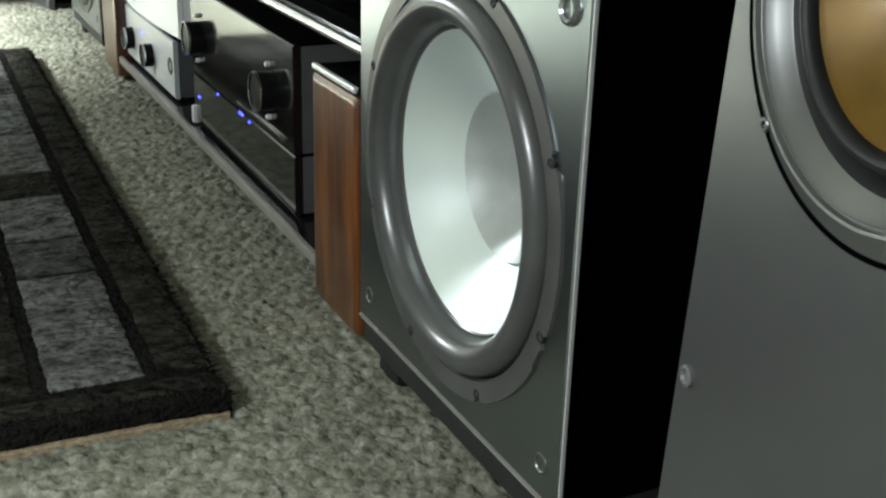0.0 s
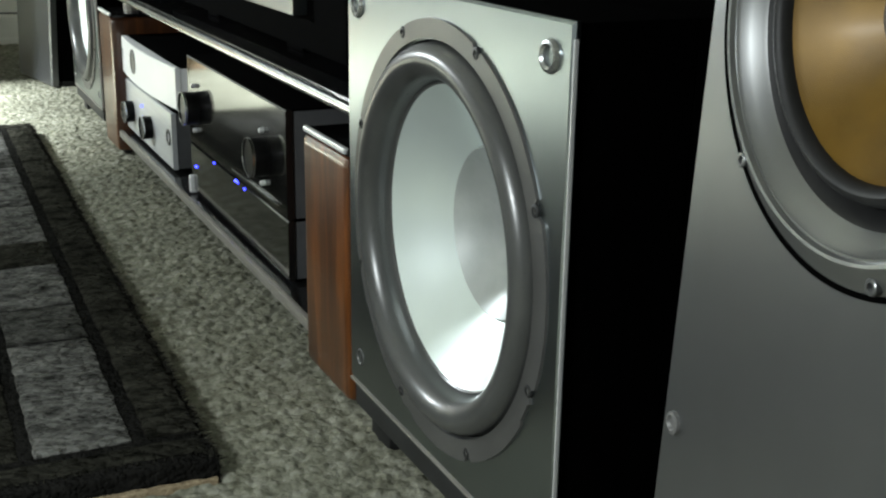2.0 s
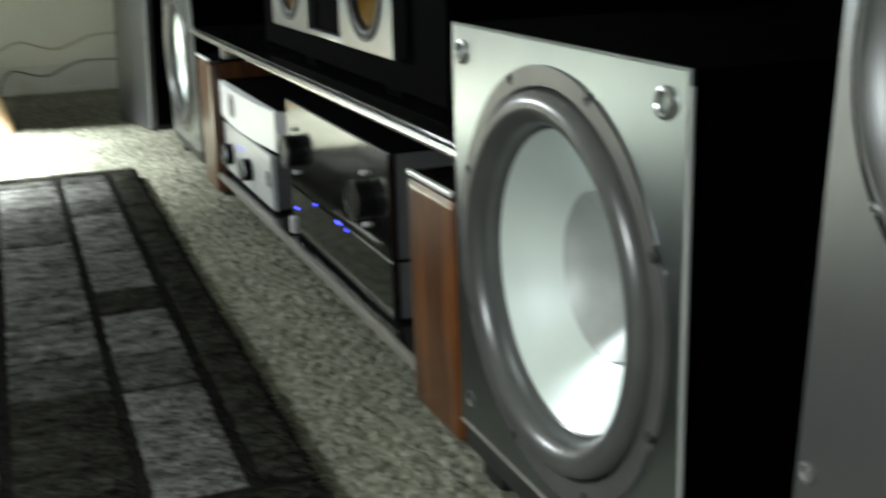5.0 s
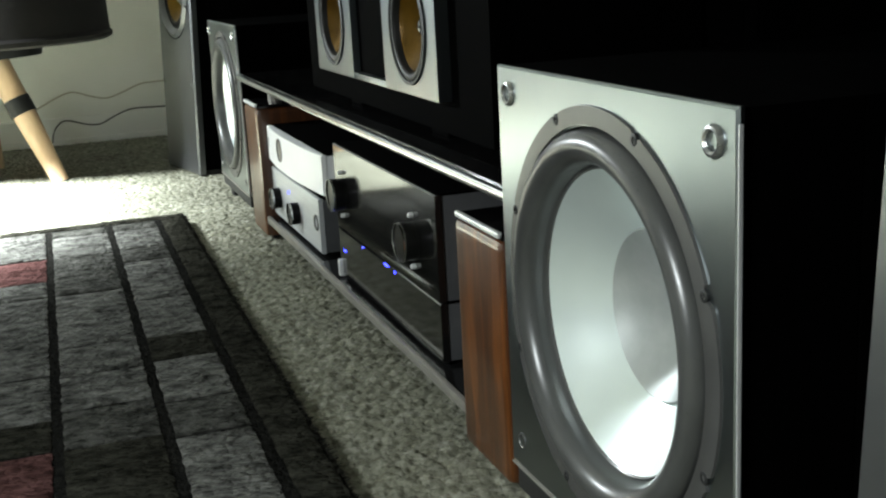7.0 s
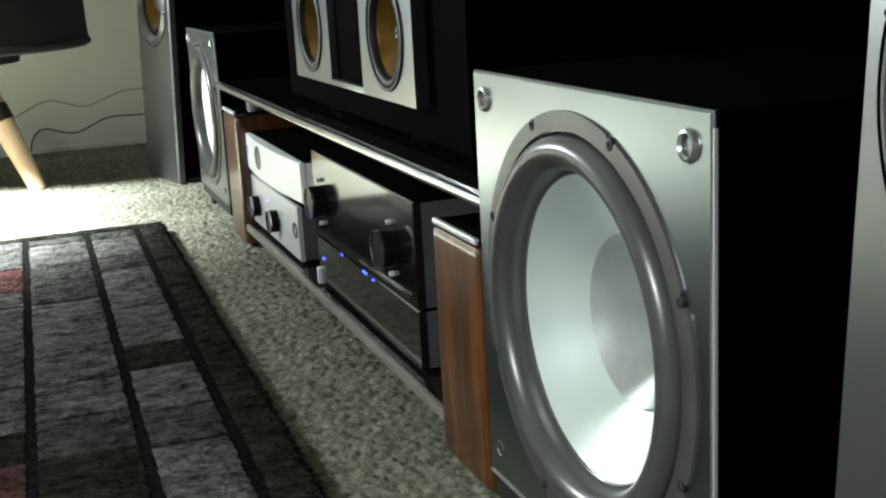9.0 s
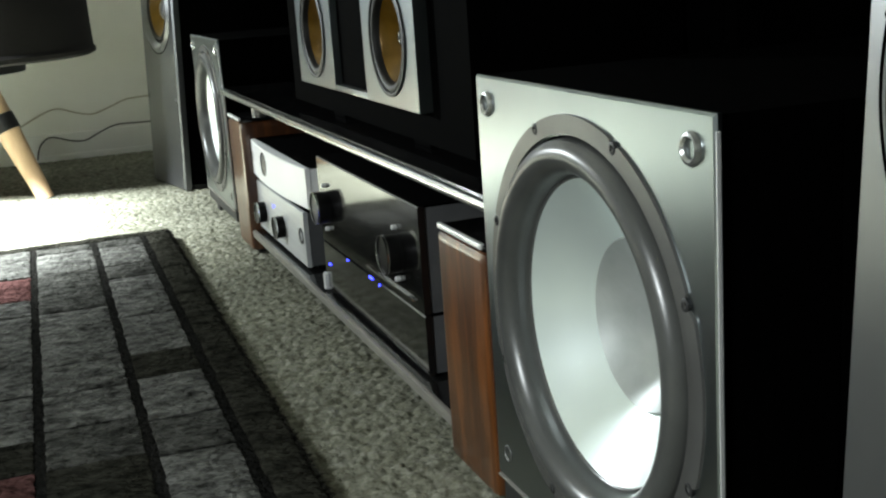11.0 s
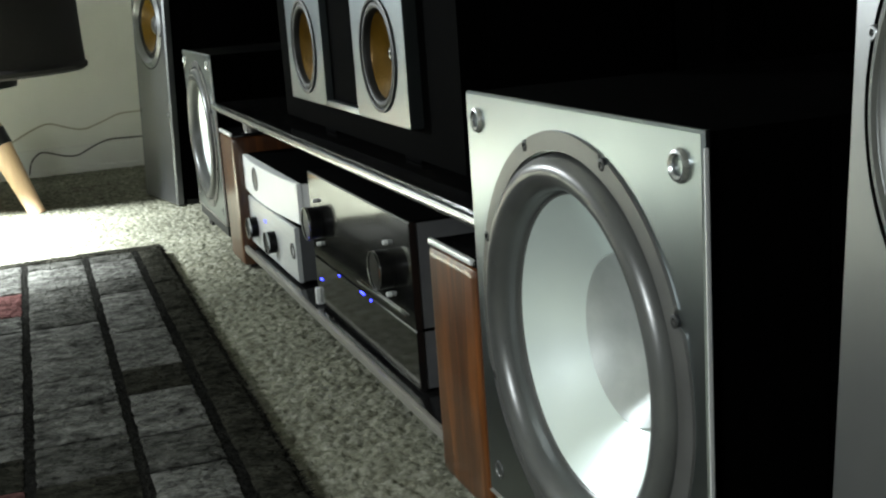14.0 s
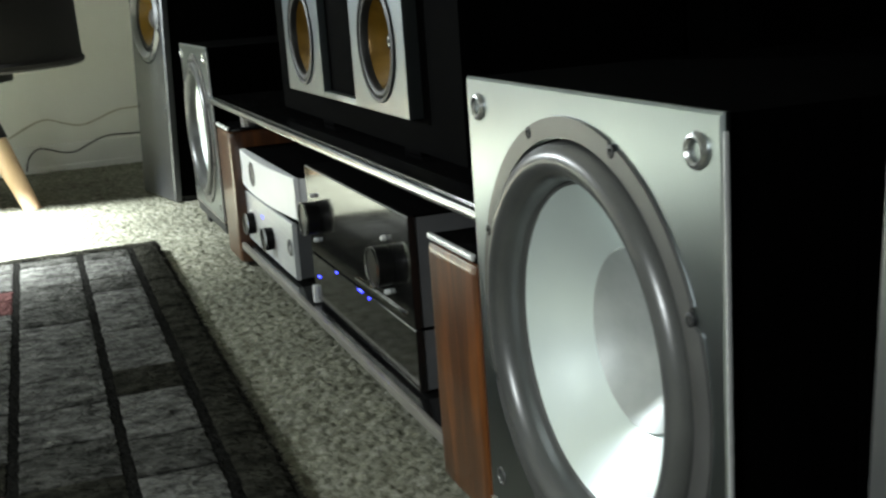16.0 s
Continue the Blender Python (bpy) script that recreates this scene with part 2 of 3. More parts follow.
def lathe(profile, centre=(0, 0, 0), steps=64, axis="x", bm=None):
    """Turns (along, radius) pairs round an axis through centre."""
    bm = bm or bmesh.new()
    rings = []
    for a, r in profile:
        ring = []
        if r <= 1e-6:
            p = {"x": (a, 0, 0), "z": (0, 0, a), "y": (0, a, 0)}[axis]
            ring = [bm.verts.new(Vector(centre) + Vector(p))]
        else:
            for k in range(steps):
                t = 2 * math.pi * k / steps
                p = {"x": (a, r * math.cos(t), r * math.sin(t)), "z": (r * math.cos(t), r * math.sin(t), a), "y": (r * math.sin(t), a, r * math.cos(t))}[axis]
                ring.append(bm.verts.new(Vector(centre) + Vector(p)))
        rings.append(ring)
    for a, b in zip(rings, rings[1:]):
        n = max(len(a), len(b))
        for k in range(n):
            q = [a[k % len(a)], a[(k + 1) % len(a)], b[(k + 1) % len(b)], b[k % len(b)]]
            q = list(dict.fromkeys(q))
            if len(q) > 2:
                bm.faces.new(q)
    return bm


def holed_plate(y0, y1, z0, z1, x0, x1, holes, edge=0.003):
    """An upright plate across x0 to x1 with round holes (y, z, radius), its front edges eased."""
    bm = bmesh.new()
    # the front and back are fans between the rectangle and each hole, one hole to a column of the plate
    cuts = [y0] + [(a[0] + b[0]) / 2 for a, b in zip(holes, holes[1:])] + [y1]
    steps = 64
    for (yc, zc, r), a, b in zip(holes, cuts, cuts[1:]):
        inner, outer, back_in, back_out = [], [], [], []
        for k in range(steps):
            t = 2 * math.pi * (k + 0.5) / steps
            d = Vector((math.cos(t), math.sin(t)))
            reach = min(((b - yc) if d.x > 0 else (a - yc)) / d.x if abs(d.x) > 1e-9 else 9, ((z1 - zc) if d.y > 0 else (z0 - zc)) / d.y if abs(d.y) > 1e-9 else 9)
            inner.append((yc + r * d.x, zc + r * d.y))
            outer.append([yc + reach * d.x, zc + reach * d.y])
        for cy in (a, b):
            for cz in (z0, z1):
                k = min(range(steps), key=lambda i: (outer[i][0] - cy) ** 2 + (outer[i][1] - cz) ** 2)
                outer[k] = [cy, cz]
        def squeeze(p):
            return (min(max(p[0], y0 + edge), y1 - edge), min(max(p[1], z0 + edge), z1 - edge))
        loops = [[bm.verts.new((x1, *p)) for p in inner], [bm.verts.new((x0, *p)) for p in inner],
                 [bm.verts.new((x0, *squeeze(p))) for p in outer], [bm.verts.new((x0 + edge, *p)) for p in outer], [bm.verts.new((x1, *p)) for p in outer]]
        loops.append(loops[0])
        for p, q in zip(loops, loops[1:]):
            for k in range(steps):
                j = (k + 1) % steps
                bm.faces.new((p[k], p[j], q[j], q[k]))
    bmesh.ops.remove_doubles(bm, verts=bm.verts, dist=1e-5)
    return bm


def tube(points, radius, steps=8):
    bm = bmesh.new()
    rings = []
    pts = [Vector(p) for p in points]
    for i, p in enumerate(pts):
        d = (pts[min(i + 1, len(pts) - 1)] - pts[max(i - 1, 0)]).normalized()
        u = d.orthogonal().normalized() if abs(d.z) > 0.9 else d.cross(Vector((0, 0, 1))).normalized()
        v = d.cross(u)
        r = radius[i] if isinstance(radius, (list, tuple)) else radius
        rings.append([bm.verts.new(p + r * (u * math.cos(2 * math.pi * k / steps) + v * math.sin(2 * math.pi * k / steps))) for k in range(steps)])
    for a, b in zip(rings, rings[1:]):
        for k in range(steps):
            bm.faces.new((a[k], a[(k + 1) % steps], b[(k + 1) % steps], b[k]))
    bm.faces.new(rings[0])
    bm.faces.new(rings[-1])
    return bm


def screw(name, y, z, x, r, parent, material=BLACK_METAL):
    """A recessed hex screw: a dished head with a dark socket."""
    return part(name, lathe([(x + 0.002, r), (x - 0.0012, r), (x - 0.0016, r * 0.85), (x - 0.0016, r * 0.5), (x + 0.001, r * 0.45), (x + 0.001, 0)], (0, y, z), 12), material, parent)


# ---- the room ----
def slab(name, lo, hi, material, label, category="wall"):
    ob = part(name, block(lo, hi), material, None, label, False)
    return tagged(ob, label, category, kind="structure")


FAR = 3.30
slab("floor", (-3.2, -2.2, -0.08), (0.9, FAR + 0.15, 0.0), CARPET, "beige and grey looped pile carpet", "carpet")
slab("wall_east", (0.75, -2.2, 0.0), (0.9, FAR + 0.15, 2.4), WALL_DARK, "dark charcoal painted wall behind the television")
slab("wall_north", (-3.2, FAR, 0.0), (0.75, FAR + 0.15, 2.4), WALL_WHITE, "warm white painted wall behind the lamp")
slab("wall_west", (-3.35, -2.2, 0.0), (-3.2, FAR + 0.15, 2.4), WALL_WHITE, "warm white painted wall")
slab("wall_south", (-3.2, -2.35, 0.0), (0.9, -2.2, 2.4), WALL_WHITE, "warm white painted wall")
slab("ceiling", (-3.35, -2.35, 2.4), (0.9, FAR + 0.15, 2.5), WALL_WHITE, "white painted ceiling", "ceiling")
bb = block((-3.2, FAR - 0.016, 0.0), (0.75, FAR, 0.085), 0.003)
block((-3.2, FAR - 0.024, 0.0), (0.75, FAR - 0.016, 0.02), 0.004, 2, bb)
tagged(part("baseboard", bb, TRIM_WHITE), "white painted baseboard along the wall", "baseboard", kind="structure")


# ---- subwoofers ----
SUB_W, SUB_TOP, SUB_BOT, SUB_Y, SUB_Z = 0.365, 0.4244, 0.0585, 0.1813, 0.2417
SCREWS = [radians(22.5 + 45 * k) for k in range(8)]


def frame_ring(inner, outer, lobe, x0, x1):
    """A flat pressed ring: its rim steps out in lobes over the lower half and is notched round each screw."""
    bm = bmesh.new()
    steps, loops = 320, [[], [], [], []]
    for k in range(steps):
        a = 2 * math.pi * k / steps
        r = outer + (lobe if radians(212) < a < radians(283) or radians(287) < a < radians(350) or radians(160) < a < radians(205) else 0.0)
        near = min(abs((a - q + math.pi) % (2 * math.pi) - math.pi) for q in SCREWS)
        if near < 0.024:
            r -= 0.0052 * math.sqrt(1 - (near / 0.024) ** 2)
        y, z = math.cos(a), math.sin(a)
        for loop, (x, q) in zip(loops, ((x1, inner), (x0, inner + 0.0012), (x0, r - 0.0014), (x1, r))):
            loop.append(bm.verts.new((x, SUB_Y + q * y, SUB_Z + q * z)))
    for p, q in zip(loops, loops[1:]):
        for k in range(steps):
            j = (k + 1) % steps
            bm.faces.new((p[k], p[j], q[j], q[k]))
    return bm


def subwoofer(m, label):
    s = thing("subwoofer", m, label, "subwoofer", "subwoofers beside the rack")
    shell = holed_plate(0.002, SUB_W - 0.002, SUB_BOT + 0.0005, SUB_TOP - 0.001, 0.005, 0.09, [(SUB_Y, SUB_Z, 0.150)], 0.0005)
    block((0.09, 0.002, SUB_BOT + 0.0005), (0.40, SUB_W - 0.002, SUB_TOP - 0.001), 0.003, 2, shell)
    part("cabinet", shell, BLACK_BOX, s, "matte black cabinet")
    part("front_baffle", holed_plate(0.0002, SUB_W, SUB_BOT, SUB_TOP, 0.0, 0.005, [(SUB_Y, SUB_Z, 0.150)], 0.002), SILVER, s, "silver front baffle")
    part("lower_trim", block((-0.0012, 0.001, SUB_BOT - 0.0022), (0.005, SUB_W - 0.001, SUB_BOT - 0.0002), 0.0006), ALU_EDGE, s, "thin metal trim line")
    # bright strip added over the baffle's side, where it catches light
    part("lit_edge", block((0.0004, -0.0010, SUB_BOT + 0.003), (0.0034, 0.0, SUB_TOP - 0.010), 0.0004), SATIN, s, "thin bright strip for the lit side of the baffle")
    part("base", block((0.002, 0.003, 0.032), (0.39, SUB_W - 0.006, SUB_BOT - 0.0024), 0.003), BLACK_METAL, s, "dark base plinth")
    for x in (0.045, 0.35):
        for y in (0.035, SUB_W - 0.035):
            part("foot", block((x - 0.03, y - 0.022, 0.0), (x + 0.03, y + 0.022, 0.033), 0.004), BLACK_RUBBER, s)
    driver = part("driver_frame", frame_ring(0.1495, 0.1665, 0.0022, -0.0022, 0.004), RING, s, "grey pressed driver frame ring")
    roll = [(0.014, 0.1495), (0.008, 0.1490)]
    for k in range(17):
        t = math.pi * k / 16
        roll.append((0.003 - 0.016 * math.sin(t) + 0.004 * k / 16, 0.1345 + 0.0138 * math.cos(t)))
    roll += [(0.0095, 0.1200), (0.0125, 0.1185)]
    part("surround", lathe(roll, (0, SUB_Y, SUB_Z), 112), SURROUND, driver, "grey rubber roll surround")
    part("cone_seam", lathe([(0.0120, 0.1192), (0.0108, 0.1180), (0.0118, 0.1168), (0.0140, 0.1165)], (0, SUB_Y, SUB_Z), 112), SURROUND, driver, "glued grey seam of the cone")
    part("cone", lathe([(0.0122, 0.1175), (0.0140, 0.1150), (0.033, 0.091), (0.0525, 0.066), (0.0555, 0.061)], (0, SUB_Y, SUB_Z), 128), CONE, driver, "pale aluminium cone")
    dish = [(0.0540, 0.0690), (0.0478, 0.0684), (0.0466, 0.0668)] + [(0.0476 + 0.026 * (1 - (r / 0.0655) ** 2), r) for r in (0.0645, 0.060, 0.056, 0.050, 0.042, 0.034, 0.024, 0.012, 0.0)]
    part("dust_cap", lathe(dish, (0, SUB_Y, SUB_Z), 80), CAP, driver, "dished aluminium dust cap")
    for a in SCREWS:
        screw("screw", SUB_Y + 0.1610 * math.cos(a), SUB_Z + 0.1610 * math.sin(a), -0.0012, 0.0046, driver)
    for y in (0.0246, SUB_W - 0.0246):
        part("grille_socket", lathe([(0.0045, 0.0), (0.0045, 0.0052), (-0.002, 0.0062), (-0.0034, 0.0080), (-0.0030, 0.0096), (-0.0006, 0.0110), (0.001, 0.0114)], (0, y, SUB_TOP - 0.0229), 32), SOCKET, s, "round metal grille socket")
        part("grille_socket", lathe([(0.0045, 0.0), (0.0045, 0.0046), (0.0002, 0.0050), (-0.0012, 0.0062), (-0.0008, 0.0078), (0.001, 0.0084)], (0, y, SUB_BOT + 0.0270), 32), RING, s, "dull grey grille socket")
    return s


subwoofer(pose(0, 0, 0), "black subwoofer with silver baffle and large aluminium cone")
subwoofer(pose(0.020, 1.80, 0) @ Matrix.Scale(0.95, 4), "black subwoofer with silver baffle beyond the rack")


# ---- tower loudspeakers ----
def tower(m, label):
    """Local frame: the front faces -x, y runs across from -w/2 to w/2, the baffle leans back a little."""
    t = thing("tower_speaker", m, label, "loudspeaker", "tower loudspeakers")
    w, h, d = TOWER_W, 1.06, 0.34
    lean = Matrix.Rotation(radians(2.6), 4, "Y")
    zs, mid = [0.456, 0.70], 0.575
    body = holed_plate(-w / 2 + 0.001, w / 2 - 0.001, 0.02, mid, 0.018, 0.07, [(0.0, zs[0], 0.094)], 0.0005)
    above = holed_plate(-w / 2 + 0.001, w / 2 - 0.001, mid, h, 0.018, 0.07, [(0.0, zs[1], 0.094)], 0.0005)
    for v in above.faces:
        body.faces.new([body.verts.new(q.co.copy()) for q in v.verts])
    above.free()
    block((0.07, -w / 2 + 0.001, 0.02), (d, w / 2 - 0.001, h), 0.003, 2, body)
    parts = [part("cabinet", body, BLACK_BOX, t, "black cabinet")]
    for lo, hi, z in ((0.008, mid, zs[0]), (mid, h, zs[1])):
        parts.append(part("baffle", holed_plate(-w / 2, w / 2, lo, hi, 0.0, 0.018, [(0.0, z, 0.096)], 0.004), SILVER_DULL, t, "grey metallic baffle"))
    for z in zs:
        c = (0, 0, z)
        f = part("driver_frame", lathe([(0.0055, 0.0840), (0.0045, 0.0850), (0.000, 0.0890), (-0.003, 0.0925), (-0.0045, 0.0935), (-0.0045, 0.0945), (-0.0068, 0.0955), (-0.0070, 0.0970), (-0.0062, 0.0985), (-0.0012, 0.1062), (-0.0006, 0.1074), (0.001, 0.1078)], c, 96), RING_LIGHT, t, "metallic driver ring")
        # no real gap: a black ring on the baffle gives the groove's shade
        part("shadow_gap", lathe([(0.0005, 0.1078), (-0.0006, 0.1080), (-0.0006, 0.1104), (0.0005, 0.1108)], c, 96), BLACK_BOX, f)
        part("funnel", lathe([(0.020, 0.0750), (0.014, 0.0775), (0.008, 0.0815), (0.0056, 0.0842)], c, 72), BLACK_RUBBER, f, "black inner funnel")
        roll = [(0.018, 0.0765)] + [(0.007 - 0.007 * math.sin(math.pi * k / 8), 0.0705 + 0.0045 * math.cos(math.pi * k / 8)) for k in range(9)] + [(0.010, 0.0655)]
        part("surround", lathe(roll, c, 72), BLACK_RUBBER, f, "black rubber surround")
        part("cone", lathe([(0.0055, 0.0668), (0.009, 0.0640), (0.024, 0.043), (0.034, 0.029)], c, 72), WEAVE, f, "amber woven cone")
        part("plug_ring", lathe([(0.034, 0.0318), (0.0275, 0.0315), (0.0270, 0.0300), (0.031, 0.0292)], c, 48), GREY_SIDE, f, "pale thin ring")
        part("phase_plug", lathe([(0.038, 0.0285), (0.030, 0.028), (0.022, 0.025), (0.015, 0.017), (0.012, 0.007), (0.0115, 0.0)], c, 40), RING, f, "dark grey phase plug")
        for k in range(6):
            a = math.radians(15 + 60 * k)
            screw("screw", 0.104 * math.cos(a), z + 0.104 * math.sin(a), -0.0035, 0.0036, f, SILVER_DULL)
        parts.append(f)
    parts.append(part("tweeter", lathe([(0.004, 0.0), (0.003, 0.012), (0.008, 0.016), (-0.002, 0.04), (-0.004, 0.05), (0.001, 0.051)], (0, 0, 0.90), 48), BLACK_METAL, t, "black dome tweeter"))
    for y in (-w / 2 + 0.015, w / 2 - 0.015):
        for z in (0.235, 0.98):
            parts.append(part("grille_peg", lathe([(0.001, 0.0065), (-0.002, 0.006), (-0.0025, 0.0042), (-0.001, 0.0028), (-0.001, 0.0)], (0, y, z), 20), PEG, t, "pale grille peg"))
    for p in parts:
        p.matrix_basis = lean
    part("plinth", block((0.03, -w / 2 + 0.008, 0.0), (d - 0.02, w / 2 - 0.008, 0.022), 0.004), BLACK_METAL, t, "black plinth")
    return t


def tower_at(corner, turn, label, side):
    """Stands a tower with one lower front corner at a place, turned about the vertical."""
    off = Matrix.Rotation(radians(turn), 3, "Z") @ Vector((0, side * TOWER_W / 2, 0))
    return tower(pose(corner[0] - off.x, corner[1] - off.y, 0, 0, 0, turn), label)


TOWER_W = 0.25
tower_at((-0.021, -0.121), -8.3, "grey metallic tower loudspeaker with amber woven cones", 1)
tower_at((-0.002, 2.395), 10.9, "grey metallic tower loudspeaker standing on carpet", -1)


# ---- the rack ----
RACK = pose(0.012, 0.391, 0.004, 0, 0, -0.1)
rack = thing("media_rack", RACK, "low media rack with wooden posts and black glass shelves", "media rack")
LEN = 1.345
part("bottom_shelf", block((0.010, 0.03, 0.034), (0.42, LEN - 0.03, 0.046), 0.002), BLACK_GLOSS, rack, "black glass bottom shelf")
part("bottom_rail", block((0.003, 0.141, 0.0345), (0.010, LEN - 0.129, 0.0465), 0.002), ALU_EDGE, rack, "satin metal shelf edge")
part("top_shelf", block((0.006, -0.06, 0.292), (0.44, LEN + 0.04, 0.306), 0.002), BLACK_GLOSS, rack, "black glass top shelf")
part("top_rail", block((-0.004, -0.06, 0.2945), (0.006, LEN + 0.04, 0.3045), 0.0045, 4), RAIL_METAL, rack, "satin metal shelf edge")
part("back_panel", block((0.42, 0.03, 0.044), (0.435, LEN - 0.03, 0.292), 0.002), BLACK_BOX, rack, "black back panel")
for y in (0.012, LEN - 0.128):
    post = part("post", block((0.0, y, 0.006), (0.40, y + 0.128, 0.2525), 0.012, 4), POST_WOOD, rack, "stained cherry wood post")
    part("post_base", block((0.014, y + 0.01, 0.0), (0.39, y + 0.118, 0.007), 0.001), BLACK_RUBBER, post, "black base pad")
    part("post_cap", block((0.002, y + 0.002, 0.2525), (0.398, y + 0.126, 0.2585), 0.002), BLACK_GLOSS, post, "black cap")
    part("cap_edge", block((-0.001, y + 0.006, 0.2545), (0.0045, y + 0.122, 0.2606), 0.0026, 4), SATIN, post, "bright metal cap edge")
    for x in (0.05, 0.35):
        part("spacer", lathe([(0.2585, 0.0), (0.2585, 0.013), (0.292, 0.013), (0.292, 0.0)], (x, y + 0.064, 0), 20, "z"), ALU_EDGE, rack)


def knob(z, y, x, r, depth, parent, label="black knob with bright rim"):
    k = part("knob", lathe([(x + 0.001, r * 0.97), (x - depth * 0.92, r), (x - depth, r * 0.97), (x - depth, r * 0.93), (x - depth + 0.0015, r * 0.90), (x - depth + 0.0015, 0.0)], (0, y, z), 48), KNOB_BLACK, parent, label)
    part("rim", lathe([(x - depth + 0.0026, r * 1.004), (x - depth + 0.0014, r * 1.014), (x - depth - 0.0008, r * 1.004), (x - depth - 0.0008, r * 0.975), (x - depth + 0.0006, r * 0.965)], (0, y, z), 48), CHROME, k, "bright metal rim")
    return k


def bowed_panel(w, z0, z1, x0, x1, bow):
    """A front panel whose face swells forward in the middle."""
    bm = bmesh.new()
    n, rows = 24, []
    for k in range(n + 1):
        u = k / n
        x = x0 - bow * (1 - (2 * u - 1) ** 2)
        y = w * u
        rows.append([bm.verts.new(p) for p in ((x1, y, z0), (x + 0.0015, y, z0), (x, y, z0 + 0.0015), (x, y, z1 - 0.0015), (x + 0.0015, y, z1), (x1, y, z1))])
    for a, b in zip(rows, rows[1:]):
        for k in range(6):
            bm.faces.new((a[k], a[(k + 1) % 6], b[(k + 1) % 6], b[k]))
    bm.faces.new(rows[0])
    bm.faces.new(rows[-1])
    return bm


def component(name, y0, y1, z0, z1, x, depth, face, case, label, category, bow=0.0, feet=True):
    c = thing(name, RACK @ pose(x, y0, z0), label, category)
    w, h = y1 - y0, z1 - z0
    part("case", block((0.008, 0.003, 0.006 if feet else 0.0002), (depth, w - 0.003, h - 0.002), 0.003), case, c)
    # black sheet over every case; on grey ones it is the shelf's shade as colour
    part("shade_cover", block((0.006, 0.002, h - 0.002), (depth + 0.001, w - 0.002, h + 0.0006), 0.0008), BLACK_BOX, c, "black cover, also the shade under the shelf")
    part("front_panel", bowed_panel(w, 0.006 if feet else 0.0005, h, 0.0, 0.008, bow), face, c)
    for fx in (0.04, depth - 0.04) if feet else ():
        for fy in (0.04, w - 0.04):
            part("foot", lathe([(0.0, 0.0), (0.0, 0.014), (0.006, 0.016), (0.006, 0.0)], (fx, fy, 0), 16, "z"), BLACK_RUBBER, c)
    return c, w, h


SHELF = 0.046

amp, w, h = component("amplifier", 0.257, 0.717, SHELF + 0.0787, 0.252, 0.02, 0.34, BLACK_GLOSS, GREY_SIDE, "black gloss amplifier with two large knobs", "amplifier", 0.0, False)
for y in (0.085, 0.417):
    knob(h * 0.45, y, 0.0, 0.0240, 0.020, amp)
    for z in (h * 0.45 - 0.032, h * 0.45 + 0.032):
        part("indicator_stud", lathe([(0.001, 0.0032), (-0.005, 0.0032), (-0.006, 0.0024), (-0.006, 0)], (0, y, z), 14), SATIN, amp, "bright stud")
part("lower_trim", block((-0.003, 0.03, 0.010), (0.0, 0.225, 0.0132), 0.0010), CHROME, amp, "bright metal trim line")

player, w, h = component("disc_player", 0.257, 0.717, SHELF, SHELF + 0.078, 0.02, 0.34, BLACK_GLOSS, GREY_SIDE, "black disc player with blue indicator lights", "disc player")
for y, z, a in ((0.43, 0.047, 0.0045), (0.325, 0.0755, 0.0018), (0.212, 0.0760, 0.008), (0.175, 0.0745, 0.0016)):
    part("indicator_light", block((-0.0015, y - a, z - 0.0013), (0.0, y + a, z + 0.0013), 0.0005), BLUE, player, "small blue light")
part("side_trim", block((-0.006, 0.450, 0.003), (0.004, 0.461, 0.029), 0.0035), SATIN, player, "bright metal corner trim")

pre, w, h = component("white_receiver", 0.80, 1.24, 0.150, 0.221, 0.02, 0.30, WHITE_FACE, WHITE_FACE, "white faced receiver stacked on a silver amplifier", "receiver", 0.012)
part("dial", lathe([(0.002, 0.021), (-0.001, 0.021), (-0.0015, 0.019), (0.0, 0.018), (0.0, 0.0)], (-0.0118, 0.267, 0.044), 32), RING, pre, "grey round dial")
for z, a in ((0.046, 0.016), (0.040, 0.012), (0.034, 0.016)):
    part("print_bar", block((-0.0046, 0.40 - a, z), (0.0, 0.40 + a, z + 0.003)), MARK, pre, "grey printed bar", False)

silver, w, h = component("silver_amplifier", 0.845, 1.285, SHELF, 0.143, 0.02, 0.30, SILVER_FACE, GREY_SIDE, "brushed silver amplifier with two black knobs", "amplifier")
for y in (0.315, 0.16):
    knob(0.045, y, 0.0, 0.0195, 0.0165, silver)
part("jack_socket", lathe([(0.003, 0.0), (0.003, 0.008), (-0.0015, 0.009), (-0.002, 0.013), (0.001, 0.014)], (0, 0.022, 0.055), 24), RING, silver, "round grey socket")
part("indicator_light", block((-0.0012, 0.225, 0.068), (0.0, 0.23, 0.072), 0.0005), BLUE, silver, "small blue light")

# ---- centre speaker and television ----
centre = thing("centre_speaker", RACK @ pose(0.03, 0.252, 0.306), "centre loudspeaker with silver baffle and amber cones on the rack", "loudspeaker")
CW = 0.55
part("cabinet", block((0.046, -0.12, 0.012), (0.26, CW + 0.12, 0.235), 0.004), BLACK_BOX, centre, "black cabinet")
for y in (0.06, CW - 0.12):
    part("foot", block((0.03, y, 0.0), (0.09, y + 0.06, 0.014), 0.004), BLACK_BOX, centre, "black foot")
    part("foot", block((0.18, y, 0.0), (0.24, y + 0.06, 0.014), 0.004), BLACK_BOX, centre, "black foot")
CB, CT, CZ = 0.050, 0.226, 0.128
